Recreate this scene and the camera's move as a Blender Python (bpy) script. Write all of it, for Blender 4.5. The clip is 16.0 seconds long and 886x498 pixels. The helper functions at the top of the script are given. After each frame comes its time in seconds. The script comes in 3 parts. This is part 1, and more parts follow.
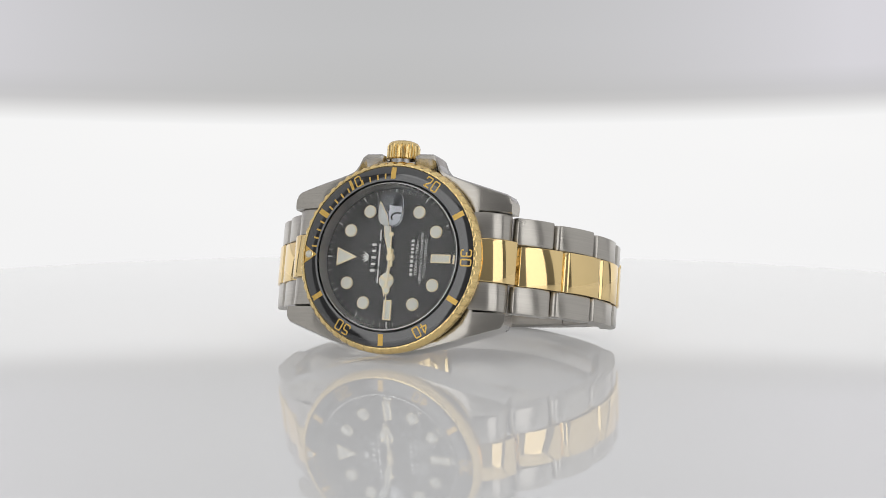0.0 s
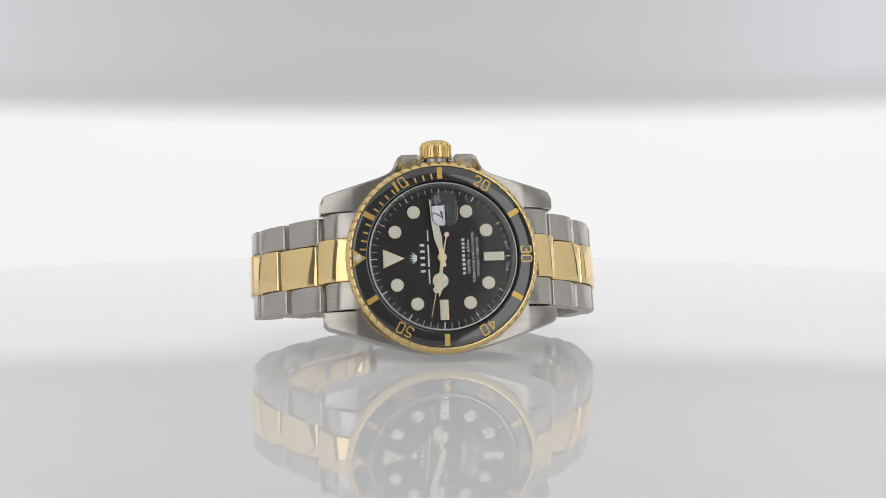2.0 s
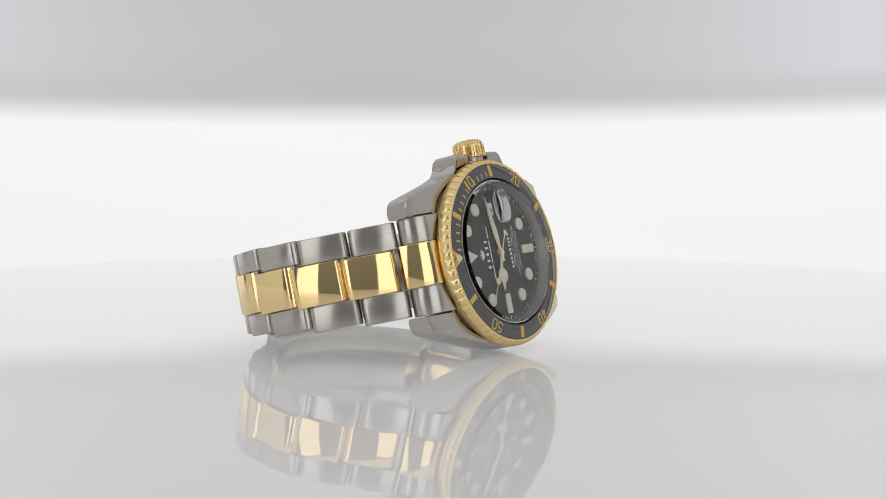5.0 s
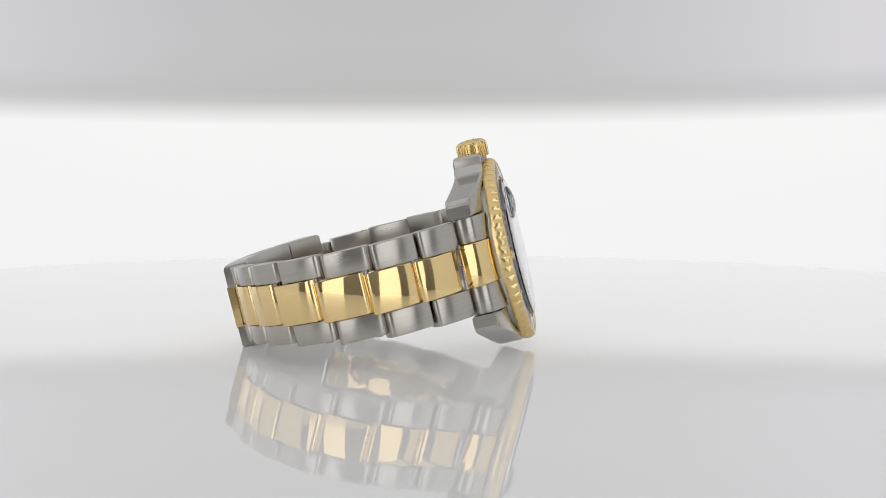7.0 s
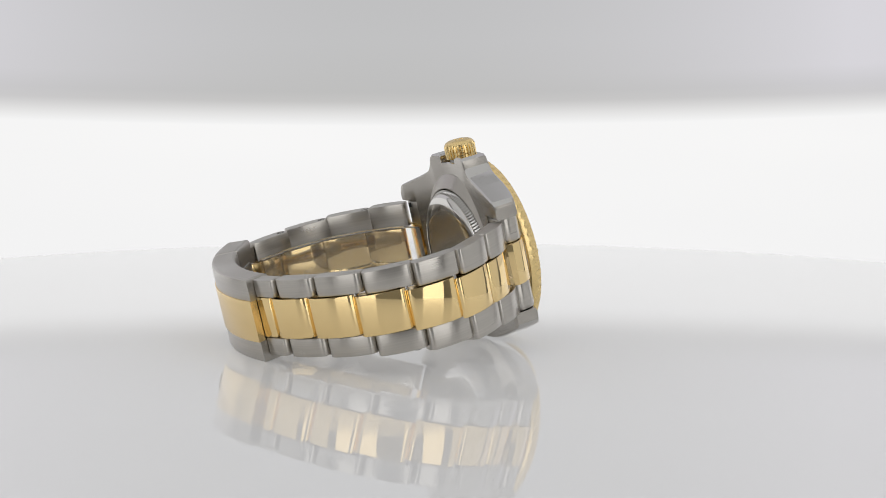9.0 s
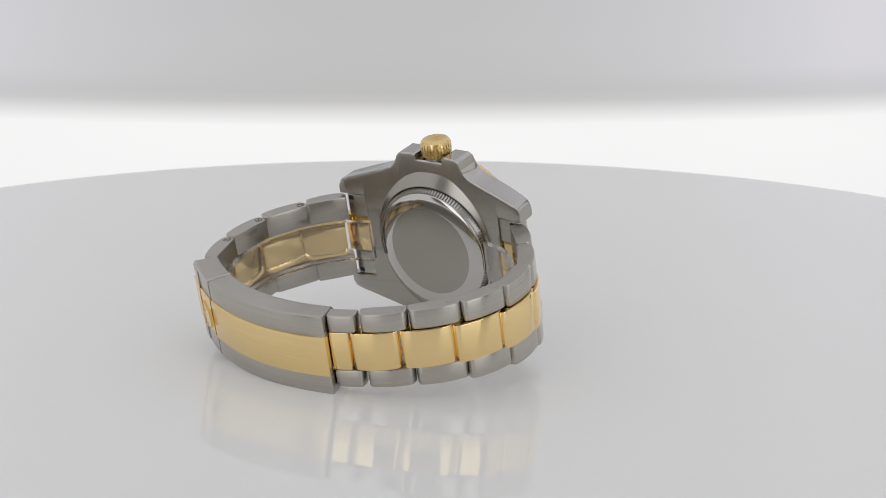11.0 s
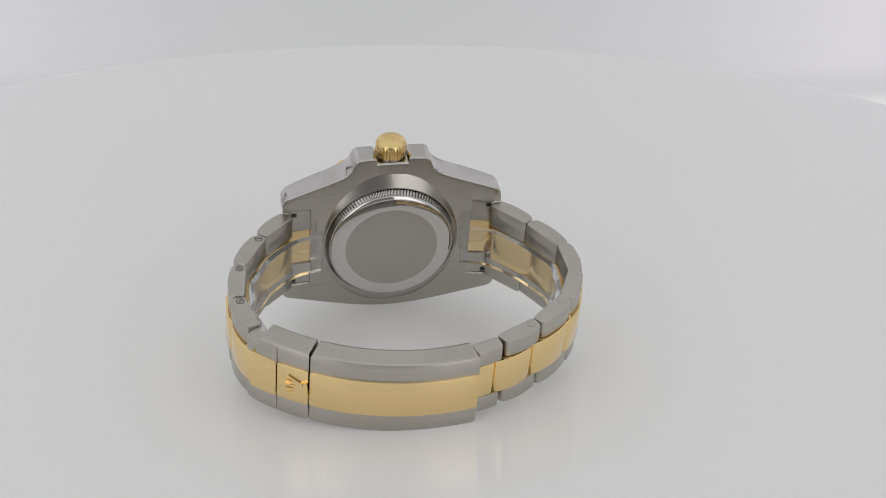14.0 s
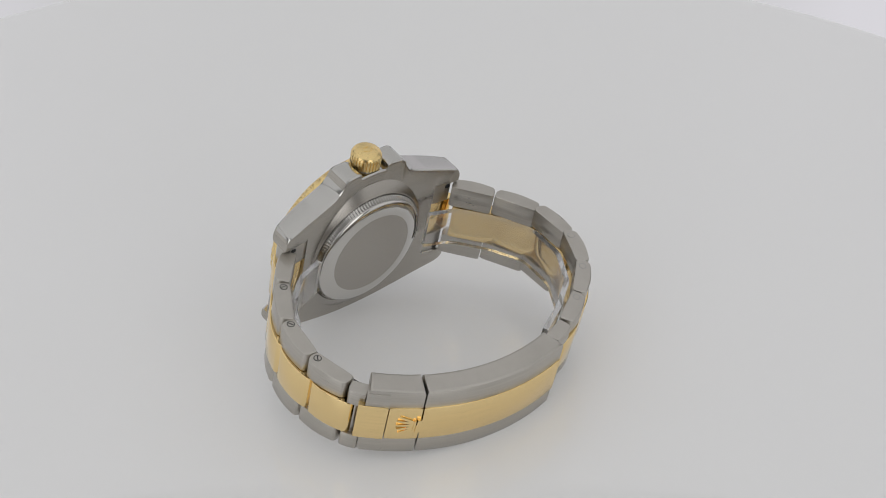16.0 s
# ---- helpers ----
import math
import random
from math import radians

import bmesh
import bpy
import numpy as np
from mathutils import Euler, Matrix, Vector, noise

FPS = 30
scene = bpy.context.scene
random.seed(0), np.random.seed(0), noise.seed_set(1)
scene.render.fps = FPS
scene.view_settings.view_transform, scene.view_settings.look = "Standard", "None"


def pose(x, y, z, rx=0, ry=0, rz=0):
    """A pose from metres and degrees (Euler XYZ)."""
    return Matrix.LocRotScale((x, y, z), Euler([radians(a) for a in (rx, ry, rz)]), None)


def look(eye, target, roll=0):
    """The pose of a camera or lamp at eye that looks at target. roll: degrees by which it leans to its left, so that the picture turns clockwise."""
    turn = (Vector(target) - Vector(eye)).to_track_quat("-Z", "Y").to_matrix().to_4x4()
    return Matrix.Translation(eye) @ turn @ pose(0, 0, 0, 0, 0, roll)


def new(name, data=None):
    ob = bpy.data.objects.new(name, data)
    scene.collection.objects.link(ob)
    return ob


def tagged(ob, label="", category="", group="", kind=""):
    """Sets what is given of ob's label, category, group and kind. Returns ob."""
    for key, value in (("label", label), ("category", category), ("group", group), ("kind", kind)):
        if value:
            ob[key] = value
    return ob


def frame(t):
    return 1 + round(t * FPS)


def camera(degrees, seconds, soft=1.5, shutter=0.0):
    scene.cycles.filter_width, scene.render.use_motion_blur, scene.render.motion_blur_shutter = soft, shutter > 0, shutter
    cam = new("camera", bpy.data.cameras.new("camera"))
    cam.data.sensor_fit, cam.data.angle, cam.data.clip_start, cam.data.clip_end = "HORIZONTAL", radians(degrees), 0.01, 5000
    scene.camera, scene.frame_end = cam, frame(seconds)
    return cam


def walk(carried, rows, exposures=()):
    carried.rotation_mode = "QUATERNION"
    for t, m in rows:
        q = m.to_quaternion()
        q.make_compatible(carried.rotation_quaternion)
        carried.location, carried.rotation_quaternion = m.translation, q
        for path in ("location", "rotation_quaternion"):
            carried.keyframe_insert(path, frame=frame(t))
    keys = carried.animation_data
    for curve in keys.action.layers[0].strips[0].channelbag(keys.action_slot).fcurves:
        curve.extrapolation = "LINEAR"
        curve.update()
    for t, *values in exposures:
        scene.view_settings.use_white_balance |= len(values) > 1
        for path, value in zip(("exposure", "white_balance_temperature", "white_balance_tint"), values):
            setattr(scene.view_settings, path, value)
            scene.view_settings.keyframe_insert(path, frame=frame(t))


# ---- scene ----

# ---------------------------------------------------------------- camera and the arm that swings it
cam = camera(27.469, 16.0, soft=0.8)
cam.data.dof.use_dof = True
cam.data.dof.focus_distance = 0.392
cam.data.dof.aperture_fstop = 60.0

HOME = pose(0, -0.390197, 0.056374) @ pose(0, 0, 0, 0, 0, -0.921) @ pose(0, 0, 0, 84.813) @ pose(0, 0, 0, 0, 0, 0.035)
PIVOT = pose(0, 0.007608, 0.028471) @ pose(0, 0, 0, 0, 0, 0.604) @ pose(0, 0, 0, 0, 2.492, 0)
SWING = [(0, 0), (4, 0), (7.0, 0), (7.5, 0.03), (8.0, 0.08), (8.5, 0.24), (9.0, 1.15),
         (9.5, 2.8), (10.25, 5.75), (11.0, 8.9), (11.5, 10.97), (12.0, 12.84), (12.5, 14.6), (13.0, 16.31), (13.5, 17.99), (14.0, 19.68), (14.5, 21.42), (15.0, 23.24), (15.5, 25.18),
         (16.0, 27.28)]


def arm(phi):
    """The camera and the backdrop swing together about one level axle beside the turntable."""
    return PIVOT @ pose(0, 0, 0, -phi) @ PIVOT.inverted()


def turn(t):
    """Degrees that the turntable has turned from the moment when the dial faces the camera."""
    u = (t - 8) / 8
    return 15.225 * (t - 1.5) + 0.533 * u * u + 0.203 * u ** 3


walk(cam, [(t, arm(a) @ HOME) for t, a in SWING])

# ---------------------------------------------------------------- light
scene.view_settings.exposure = 0.0
world = bpy.data.worlds.new("studio")
scene.world = world
world.use_nodes = True
world.node_tree.nodes["Background"].inputs[0].default_value = (0.9, 0.95, 1.0, 1)
world.node_tree.nodes["Background"].inputs[1].default_value = 0.05


def softbox(name, at, aim, w, h, watts, colour=(1, 1, 1)):
    lamp = bpy.data.lights.new(name, "AREA")
    lamp.shape, lamp.size, lamp.size_y, lamp.energy, lamp.color = "RECTANGLE", w, h, watts, colour
    ob = new(name, lamp)
    ob.matrix_basis = look(at, aim)
    return ob


softbox("softbox_top", (0, 0, 0.845), (0, 0.001, 0), 1.85, 1.75, 5.0)
softbox("softbox_left", (-0.93, 0.02, 0.2), (0, 0.02, 0.2), 1.05, 1.2, 1.75)
softbox("softbox_right", (0.93, 0.02, 0.2), (0, 0.02, 0.2), 1.05, 1.2, 1.75)
softbox("softbox_front_left", (-0.44, -0.84, 0.15), (0, 0, 0.15), 0.76, 1.3, 3.9)
softbox("softbox_front_right", (0.44, -0.84, 0.15), (0, 0, 0.15), 0.76, 1.3, 3.9)


# ---------------------------------------------------------------- materials
def material(name, colour, rough=0.5, metal=0.0, grain=None, bump=0.0, bump_scale=(400, 400, 400), vary=0.0, aniso=0.0, axis="Z", streak=None, depth=0.09, **more):
    m = bpy.data.materials.new(name)
    m.use_nodes = True
    nt = m.node_tree
    b = nt.nodes["Principled BSDF"]
    b.inputs["Base Color"].default_value = (*colour, 1)
    b.inputs["Roughness"].default_value = rough
    b.inputs["Metallic"].default_value = metal
    if aniso:
        # fine scratches run round the given axis
        tg = nt.nodes.new("ShaderNodeTangent")
        tg.direction_type, tg.axis = "RADIAL", axis
        b.inputs["Anisotropic"].default_value = aniso
        b.inputs["Anisotropic Rotation"].default_value = 0.25
        nt.links.new(tg.outputs[0], b.inputs["Tangent"])
    for key, value in more.items():
        b.inputs[key.replace("_", " ")].default_value = value
    co = nt.nodes.new("ShaderNodeTexCoord")
    mp = nt.nodes.new("ShaderNodeMapping")
    mp.inputs["Scale"].default_value = bump_scale
    nt.links.new(co.outputs["Object"], mp.inputs["Vector"])
    nz = nt.nodes.new("ShaderNodeTexNoise")
    nz.inputs["Scale"].default_value = 1.0
    nz.inputs["Detail"].default_value = 4.0
    nt.links.new(mp.outputs[0], nz.inputs["Vector"])
    if streak:
        # fine lighter and darker lines left by the brushing
        sm = nt.nodes.new("ShaderNodeMapping")
        sm.inputs["Scale"].default_value = streak
        nt.links.new(co.outputs["Object"], sm.inputs["Vector"])
        sn = nt.nodes.new("ShaderNodeTexNoise")
        sn.inputs["Scale"].default_value = 1.0
        sn.inputs["Detail"].default_value = 5.0
        sn.inputs["Roughness"].default_value = 0.7
        nt.links.new(sm.outputs[0], sn.inputs["Vector"])
        cr = nt.nodes.new("ShaderNodeMapRange")
        cr.inputs["From Min"].default_value = 0.3
        cr.inputs["From Max"].default_value = 0.7
        cr.inputs["To Min"].default_value = 1 - depth
        cr.inputs["To Max"].default_value = 1 + 0.7 * depth
        nt.links.new(sn.outputs["Fac"], cr.inputs["Value"])
        vm = nt.nodes.new("ShaderNodeVectorMath")
        vm.operation = "SCALE"
        vm.inputs[0].default_value = colour
        nt.links.new(cr.outputs[0], vm.inputs["Scale"])
        nt.links.new(vm.outputs[0], b.inputs["Base Color"])
    if bump:
        bp = nt.nodes.new("ShaderNodeBump")
        bp.inputs["Strength"].default_value = bump
        bp.inputs["Distance"].default_value = 0.0001
        nt.links.new(nz.outputs["Fac"], bp.inputs["Height"])
        nt.links.new(bp.outputs[0], b.inputs["Normal"])
    if vary:
        big = nt.nodes.new("ShaderNodeTexNoise")
        big.inputs["Scale"].default_value = 180.0
        big.inputs["Detail"].default_value = 3.0
        nt.links.new(co.outputs["Object"], big.inputs["Vector"])
        mx = nt.nodes.new("ShaderNodeMath")
        mx.operation = "ADD"
        nt.links.new(nz.outputs["Fac"], mx.inputs[0])
        nt.links.new(big.outputs["Fac"], mx.inputs[1])
        mr = nt.nodes.new("ShaderNodeMapRange")
        mr.inputs["From Min"].default_value = 0.6
        mr.inputs["From Max"].default_value = 1.4
        mr.inputs["To Min"].default_value = rough - vary
        mr.inputs["To Max"].default_value = rough + vary
        nt.links.new(mx.outputs[0], mr.inputs["Value"])
        nt.links.new(mr.outputs[0], b.inputs["Roughness"])
    return m


STEEL_C = (0.51, 0.485, 0.445)
GOLD_C = (0.91, 0.69, 0.345)
steel_round = material("steel brushed round the wrist", STEEL_C, 0.28, 1.0, bump=0.015, bump_scale=(100, 100, 6000), vary=0.008, aniso=0.75, streak=(50, 50, 3500))
steel_case = material("steel brushed along the case", (0.47, 0.445, 0.405), 0.26, 1.0, bump=0.012, bump_scale=(150, 150, 7000), vary=0.008, aniso=0.35, streak=(60, 60, 3500))
steel_flank = material("steel of the polished flank", (0.56, 0.55, 0.53), 0.13, 1.0, vary=0.01, bump_scale=(500, 500, 500))
steel_disc = material("turned steel of the case back", (0.44, 0.415, 0.38), 0.26, 1.0, bump_scale=(900, 900, 900), vary=0.008, aniso=0.75, axis="Y")
steel_centre = material("fine-ground steel of the centre disc", (0.45, 0.425, 0.39), 0.25, 1.0, bump_scale=(3000, 3000, 3000), vary=0.004, streak=(250, 250, 2500), depth=0.04)
steel_band = material("buffed steel of the case back band", (0.66, 0.645, 0.62), 0.06, 1.0)
gold_dial = material("pale satin gold of the markers", (0.93, 0.80, 0.52), 0.42, 1.0)
steel_bright = material("polished steel", (0.66, 0.65, 0.63), 0.09, 1.0, vary=0.02)
# same steel, darkened in its colour for the shade on inner parts
steel_shaded = material("steel with shade in its colour", (0.42, 0.41, 0.40), 0.3, 1.0, vary=0.05)
gold_bright = material("polished yellow gold", GOLD_C, 0.07, 1.0, vary=0.02)
gold_satin = material("satin yellow gold", GOLD_C, 0.24, 1.0, bump=0.04, bump_scale=(200, 200, 5000), vary=0.03, streak=(60, 60, 1500), depth=0.045)
gold_bezel = material("gold of the bezel rim", (0.87, 0.66, 0.31), 0.26, 1.0, vary=0.04)
gold_inlay = material("matt gold inlay", (0.72, 0.47, 0.13), 0.42, 0.75, vary=0.05)
ceramic = material("glossy black ceramic", (0.012, 0.012, 0.013), 0.08, 0.0, vary=0.02, IOR=2.0)
dial_black = material("black lacquered dial", (0.012, 0.012, 0.012), 0.36, 0.0, vary=0.03, Specular_IOR_Level=0.3)
lume = material("pale luminous paint", (0.72, 0.71, 0.62), 0.6, 0.0, bump=0.1, bump_scale=(4000, 4000, 4000))
print_white = material("white dial print", (0.75, 0.75, 0.73), 0.5)
date_white = material("white date disc", (0.8, 0.8, 0.8), 0.5)
print_black = material("black date print", (0.02, 0.02, 0.02), 0.5)
# black colour stands in for the shade inside slots and recesses
hole_black = material("black for the shade in holes", (0.02, 0.02, 0.02), 0.7)
lens_glass = material("coated sapphire lens", (0.93, 0.95, 1.0), 0.0, 0.0, Transmission_Weight=1.0, IOR=1.5)
glass = material("coated sapphire crystal", (1, 1, 1), 0.0, 0.0, Transmission_Weight=1.0, IOR=1.33)
film = material("clear plastic film", (0.9, 0.9, 0.91), 0.1, 0.0, bump=0.08, bump_scale=(500, 500, 250), Transmission_Weight=0.96, IOR=1.2)
steel_ring = material("frosted steel of the dial ring", (0.72, 0.71, 0.69), 0.42, 1.0, vary=0.04)
# weak emission is added to the plate to thin the shade under the watch
plate_white = material("glossy white acrylic with added glow", (0.66, 0.66, 0.66), 0.003, 0.0, IOR=1.45, Emission_Color=(1, 1, 1, 1), Emission_Strength=0.135)
wall_white = material("grey studio wall", (0.35, 0.35, 0.35), 0.8, bump=0.2, bump_scale=(60, 60, 60))


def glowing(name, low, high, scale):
    """A sheet that glows by its own emission, a little uneven across its width."""
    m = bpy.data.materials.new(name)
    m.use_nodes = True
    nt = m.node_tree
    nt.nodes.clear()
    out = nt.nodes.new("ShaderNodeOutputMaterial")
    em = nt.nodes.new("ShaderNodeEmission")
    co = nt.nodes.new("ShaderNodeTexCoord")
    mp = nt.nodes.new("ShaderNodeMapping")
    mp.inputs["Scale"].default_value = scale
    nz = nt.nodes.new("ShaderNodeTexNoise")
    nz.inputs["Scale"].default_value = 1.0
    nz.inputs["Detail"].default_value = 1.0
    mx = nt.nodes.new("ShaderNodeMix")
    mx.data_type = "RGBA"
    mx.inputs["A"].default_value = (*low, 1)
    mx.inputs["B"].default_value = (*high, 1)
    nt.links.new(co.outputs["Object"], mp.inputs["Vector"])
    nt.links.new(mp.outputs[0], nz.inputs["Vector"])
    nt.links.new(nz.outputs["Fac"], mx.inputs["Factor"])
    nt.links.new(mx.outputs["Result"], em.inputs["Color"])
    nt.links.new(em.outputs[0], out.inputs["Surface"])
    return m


panel_light = glowing("white panel with emission", (0.87, 0.87, 0.875), (0.95, 0.945, 0.94), (5, 5, 25))
panel_grey = bpy.data.materials.new("grey emission gradient sheet")


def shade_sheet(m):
    """Grey sheet, its light painted as emission: white hem for a soft edge, above it darkest and then slowly brighter,
    paler towards both ends.
    """
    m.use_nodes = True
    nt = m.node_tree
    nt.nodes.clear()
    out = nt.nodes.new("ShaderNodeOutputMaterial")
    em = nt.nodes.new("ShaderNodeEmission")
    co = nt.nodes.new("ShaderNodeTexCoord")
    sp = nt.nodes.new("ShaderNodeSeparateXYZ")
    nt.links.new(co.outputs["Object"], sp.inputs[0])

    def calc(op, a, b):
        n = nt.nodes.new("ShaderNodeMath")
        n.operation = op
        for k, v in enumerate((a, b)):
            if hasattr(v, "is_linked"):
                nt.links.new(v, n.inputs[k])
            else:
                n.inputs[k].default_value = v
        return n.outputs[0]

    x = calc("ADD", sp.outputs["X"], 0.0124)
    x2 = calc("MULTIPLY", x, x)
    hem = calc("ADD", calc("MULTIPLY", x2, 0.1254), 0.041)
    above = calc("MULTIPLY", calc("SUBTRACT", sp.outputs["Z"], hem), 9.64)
    # light fall-off and the blurred lower edge are painted up the sheet
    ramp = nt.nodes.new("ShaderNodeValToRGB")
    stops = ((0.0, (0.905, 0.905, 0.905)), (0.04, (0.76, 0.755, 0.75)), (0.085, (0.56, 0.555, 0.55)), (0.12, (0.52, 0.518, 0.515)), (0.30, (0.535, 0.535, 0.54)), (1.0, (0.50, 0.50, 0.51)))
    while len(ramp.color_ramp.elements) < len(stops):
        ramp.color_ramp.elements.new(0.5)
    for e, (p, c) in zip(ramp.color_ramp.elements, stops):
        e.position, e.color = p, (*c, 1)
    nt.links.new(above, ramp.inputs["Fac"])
    # the brighter ends are painted light as well
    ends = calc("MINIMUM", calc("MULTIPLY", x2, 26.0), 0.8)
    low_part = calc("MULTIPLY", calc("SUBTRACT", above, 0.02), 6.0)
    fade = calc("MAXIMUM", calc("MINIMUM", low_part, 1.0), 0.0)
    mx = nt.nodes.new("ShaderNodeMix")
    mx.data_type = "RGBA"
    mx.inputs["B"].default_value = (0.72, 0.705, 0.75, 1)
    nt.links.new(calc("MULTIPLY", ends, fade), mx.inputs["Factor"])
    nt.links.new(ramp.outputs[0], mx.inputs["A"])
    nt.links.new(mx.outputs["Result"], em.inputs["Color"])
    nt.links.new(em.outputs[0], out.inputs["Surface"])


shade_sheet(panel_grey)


# ---------------------------------------------------------------- mesh helpers, in millimetres
MM = 0.001


def part(name, bm, mat, parent=None, label="", sharp=38.0, flat=False):
    """One bmesh in millimetres as one mesh object, under a thing or a part."""
    bmesh.ops.remove_doubles(bm, verts=bm.verts, dist=0.0005)
    bmesh.ops.recalc_face_normals(bm, faces=bm.faces)
    for f in bm.faces:
        f.smooth = not flat
    for e in bm.edges:
        if len(e.link_faces) != 2 or e.calc_face_angle(0) > radians(sharp) or max(len(f.verts) for f in e.link_faces) > 8:
            e.smooth = False
    bmesh.ops.scale(bm, vec=(MM, MM, MM), verts=bm.verts)
    me = bpy.data.meshes.new(name)
    bm.to_mesh(me)
    bm.free()
    me.materials.append(mat)
    ob = new(name, me)
    if parent is not None:
        ob.parent = parent
        if parent.type == "EMPTY":
            ob.matrix_basis = SEAT
    if label:
        ob["label"] = label
    return ob


def lathe(bm, rings, n, wave=None, cap=(False, False), centre=(0, 0)):
    """Turn rings of (radius, y) about the y axis. wave(i, angle) adds to the radius."""
    loops = []
    for i, (r, y) in enumerate(rings):
        loop = []
        for k in range(n):
            a = 2 * math.pi * k / n
            rr = r + (wave(i, k) if wave else 0)
            loop.append(bm.verts.new((centre[0] + rr * math.sin(a), y, centre[1] + rr * math.cos(a))))
        loops.append(loop)
    for a, b in zip(loops, loops[1:]):
        for k in range(n):
            bm.faces.new((a[k], a[(k + 1) % n], b[(k + 1) % n], b[k]))
    if cap[0]:
        bm.faces.new(loops[0])
    if cap[1]:
        bm.faces.new(loops[-1])
    return loops


def slab(bm, outline, z0, z1, bevel=0.25, steps=2):
    """A closed outline of (x, y), from z0 to z1, with its rims rounded."""
    n = len(outline)
    lo = [bm.verts.new((x, y, z0)) for x, y in outline]
    hi = [bm.verts.new((x, y, z1)) for x, y in outline]
    fs = [bm.faces.new(lo), bm.faces.new(hi)]
    for k in range(n):
        fs.append(bm.faces.new((lo[k], lo[(k + 1) % n], hi[(k + 1) % n], hi[k])))
    bmesh.ops.recalc_face_normals(bm, faces=fs)
    if bevel:
        rims = [e for f in fs[:2] for e in f.edges]
        bmesh.ops.bevel(bm, geom=rims, offset=bevel, segments=steps, affect="EDGES", profile=0.5, clamp_overlap=True)


def plate(bm, outline, y0, y1, bevel=0.0):
    """A closed outline of (x, z), from y0 (front) to y1."""
    n = len(outline)
    lo = [bm.verts.new((x, y0, z)) for x, z in outline]
    hi = [bm.verts.new((x, y1, z)) for x, z in outline]
    fs = [bm.faces.new(lo), bm.faces.new(hi)]
    for k in range(n):
        fs.append(bm.faces.new((lo[k], lo[(k + 1) % n], hi[(k + 1) % n], hi[k])))
    bmesh.ops.recalc_face_normals(bm, faces=fs)
    if bevel:
        bmesh.ops.bevel(bm, geom=list(fs[0].edges), offset=bevel, segments=2, affect="EDGES", profile=0.5, clamp_overlap=True)


def disc(cx, cz, r, n=28):
    return [(cx + r * math.sin(2 * math.pi * k / n), cz + r * math.cos(2 * math.pi * k / n)) for k in range(n)]


def clock(r, minutes, side=0.0):
    """(x, z) on the dial at a radius and minute; twelve lies along -x and three along +z."""
    a = radians(6 * minutes)
    out = (-math.cos(a), math.sin(a))
    tang = (math.sin(a), math.cos(a))
    return out[0] * r + tang[0] * side, out[1] * r + tang[1] * side


def stroke(bm, points, width, y0, y1, place):
    """A line of the given width through points (u, v), closed when the last is the first."""
    closed = points[0] == points[-1]
    pts = [Vector(p) for p in (points[:-1] if closed else points)]
    n = len(pts)
    left, right = [], []
    for i, p in enumerate(pts):
        a = pts[i - 1] if (closed or i > 0) else None
        b = pts[(i + 1) % n] if (closed or i < n - 1) else None
        d1 = (p - a).normalized() if a is not None else None
        d2 = (b - p).normalized() if b is not None else None
        d = (d1 or d2) if (d1 is None or d2 is None) else (d1 + d2).normalized()
        w = width / 2
        if d1 is not None and d2 is not None:
            w = min(w / max(0.4, math.sqrt((1 + d1.dot(d2)) / 2)), width)
        nn = Vector((-d.y, d.x)) * w
        left.append(p + nn)
        right.append(p - nn)
    rows = []
    for l, r in zip(left, right):
        (lx, lz), (rx, rz) = place(*l), place(*r)
        rows.append([bm.verts.new(c) for c in ((lx, y0, lz), (rx, y0, rz), (rx, y1, rz), (lx, y1, lz))])
    for i in range(n if closed else n - 1):
        a, b = rows[i], rows[(i + 1) % n]
        for k in range(4):
            bm.faces.new((a[k], a[(k + 1) % 4], b[(k + 1) % 4], b[k]))
    if not closed:
        bm.faces.new(rows[0])
        bm.faces.new(rows[-1])


def rounded(points, r, steps=4):
    """A polyline with its corners rounded."""
    closed = points[0] == points[-1]
    pts = [Vector(p) for p in (points[:-1] if closed else points)]
    n, out = len(pts), []
    for i, p in enumerate(pts):
        if not closed and i in (0, n - 1):
            out.append(tuple(p))
            continue
        a, b = pts[i - 1], pts[(i + 1) % n]
        ra = min(r, (a - p).length * 0.48, (b - p).length * 0.48)
        s, e = p + (a - p).normalized() * ra, p + (b - p).normalized() * ra
        for k in range(steps + 1):
            u = k / steps
            q = s * (1 - u) ** 2 + p * (2 * u * (1 - u)) + e * u * u
            out.append((q.x, q.y))
    if closed:
        out.append(out[0])
    return out


def text_mesh(words, size, place, y, depth=0.03, width=None):
    """Words in the built-in font as a bmesh, laid by place(u, v) and centred; stretched to width when given."""
    cu = bpy.data.curves.new("words", "FONT")
    cu.body, cu.size, cu.align_x, cu.align_y = words, size, "CENTER", "CENTER"
    ob = bpy.data.objects.new("words", cu)
    scene.collection.objects.link(ob)
    me = bpy.data.meshes.new_from_object(ob.evaluated_get(bpy.context.evaluated_depsgraph_get()))
    bm = bmesh.new()
    bm.from_mesh(me)
    bpy.data.objects.remove(ob)
    bpy.data.meshes.remove(me)
    bpy.data.curves.remove(cu)
    span = max(v.co.x for v in bm.verts) - min(v.co.x for v in bm.verts)
    k = width / span if width else 1
    for v in bm.verts:
        x, z = place(v.co.x * k, v.co.y)
        v.co = (x, y, z)
    return bm


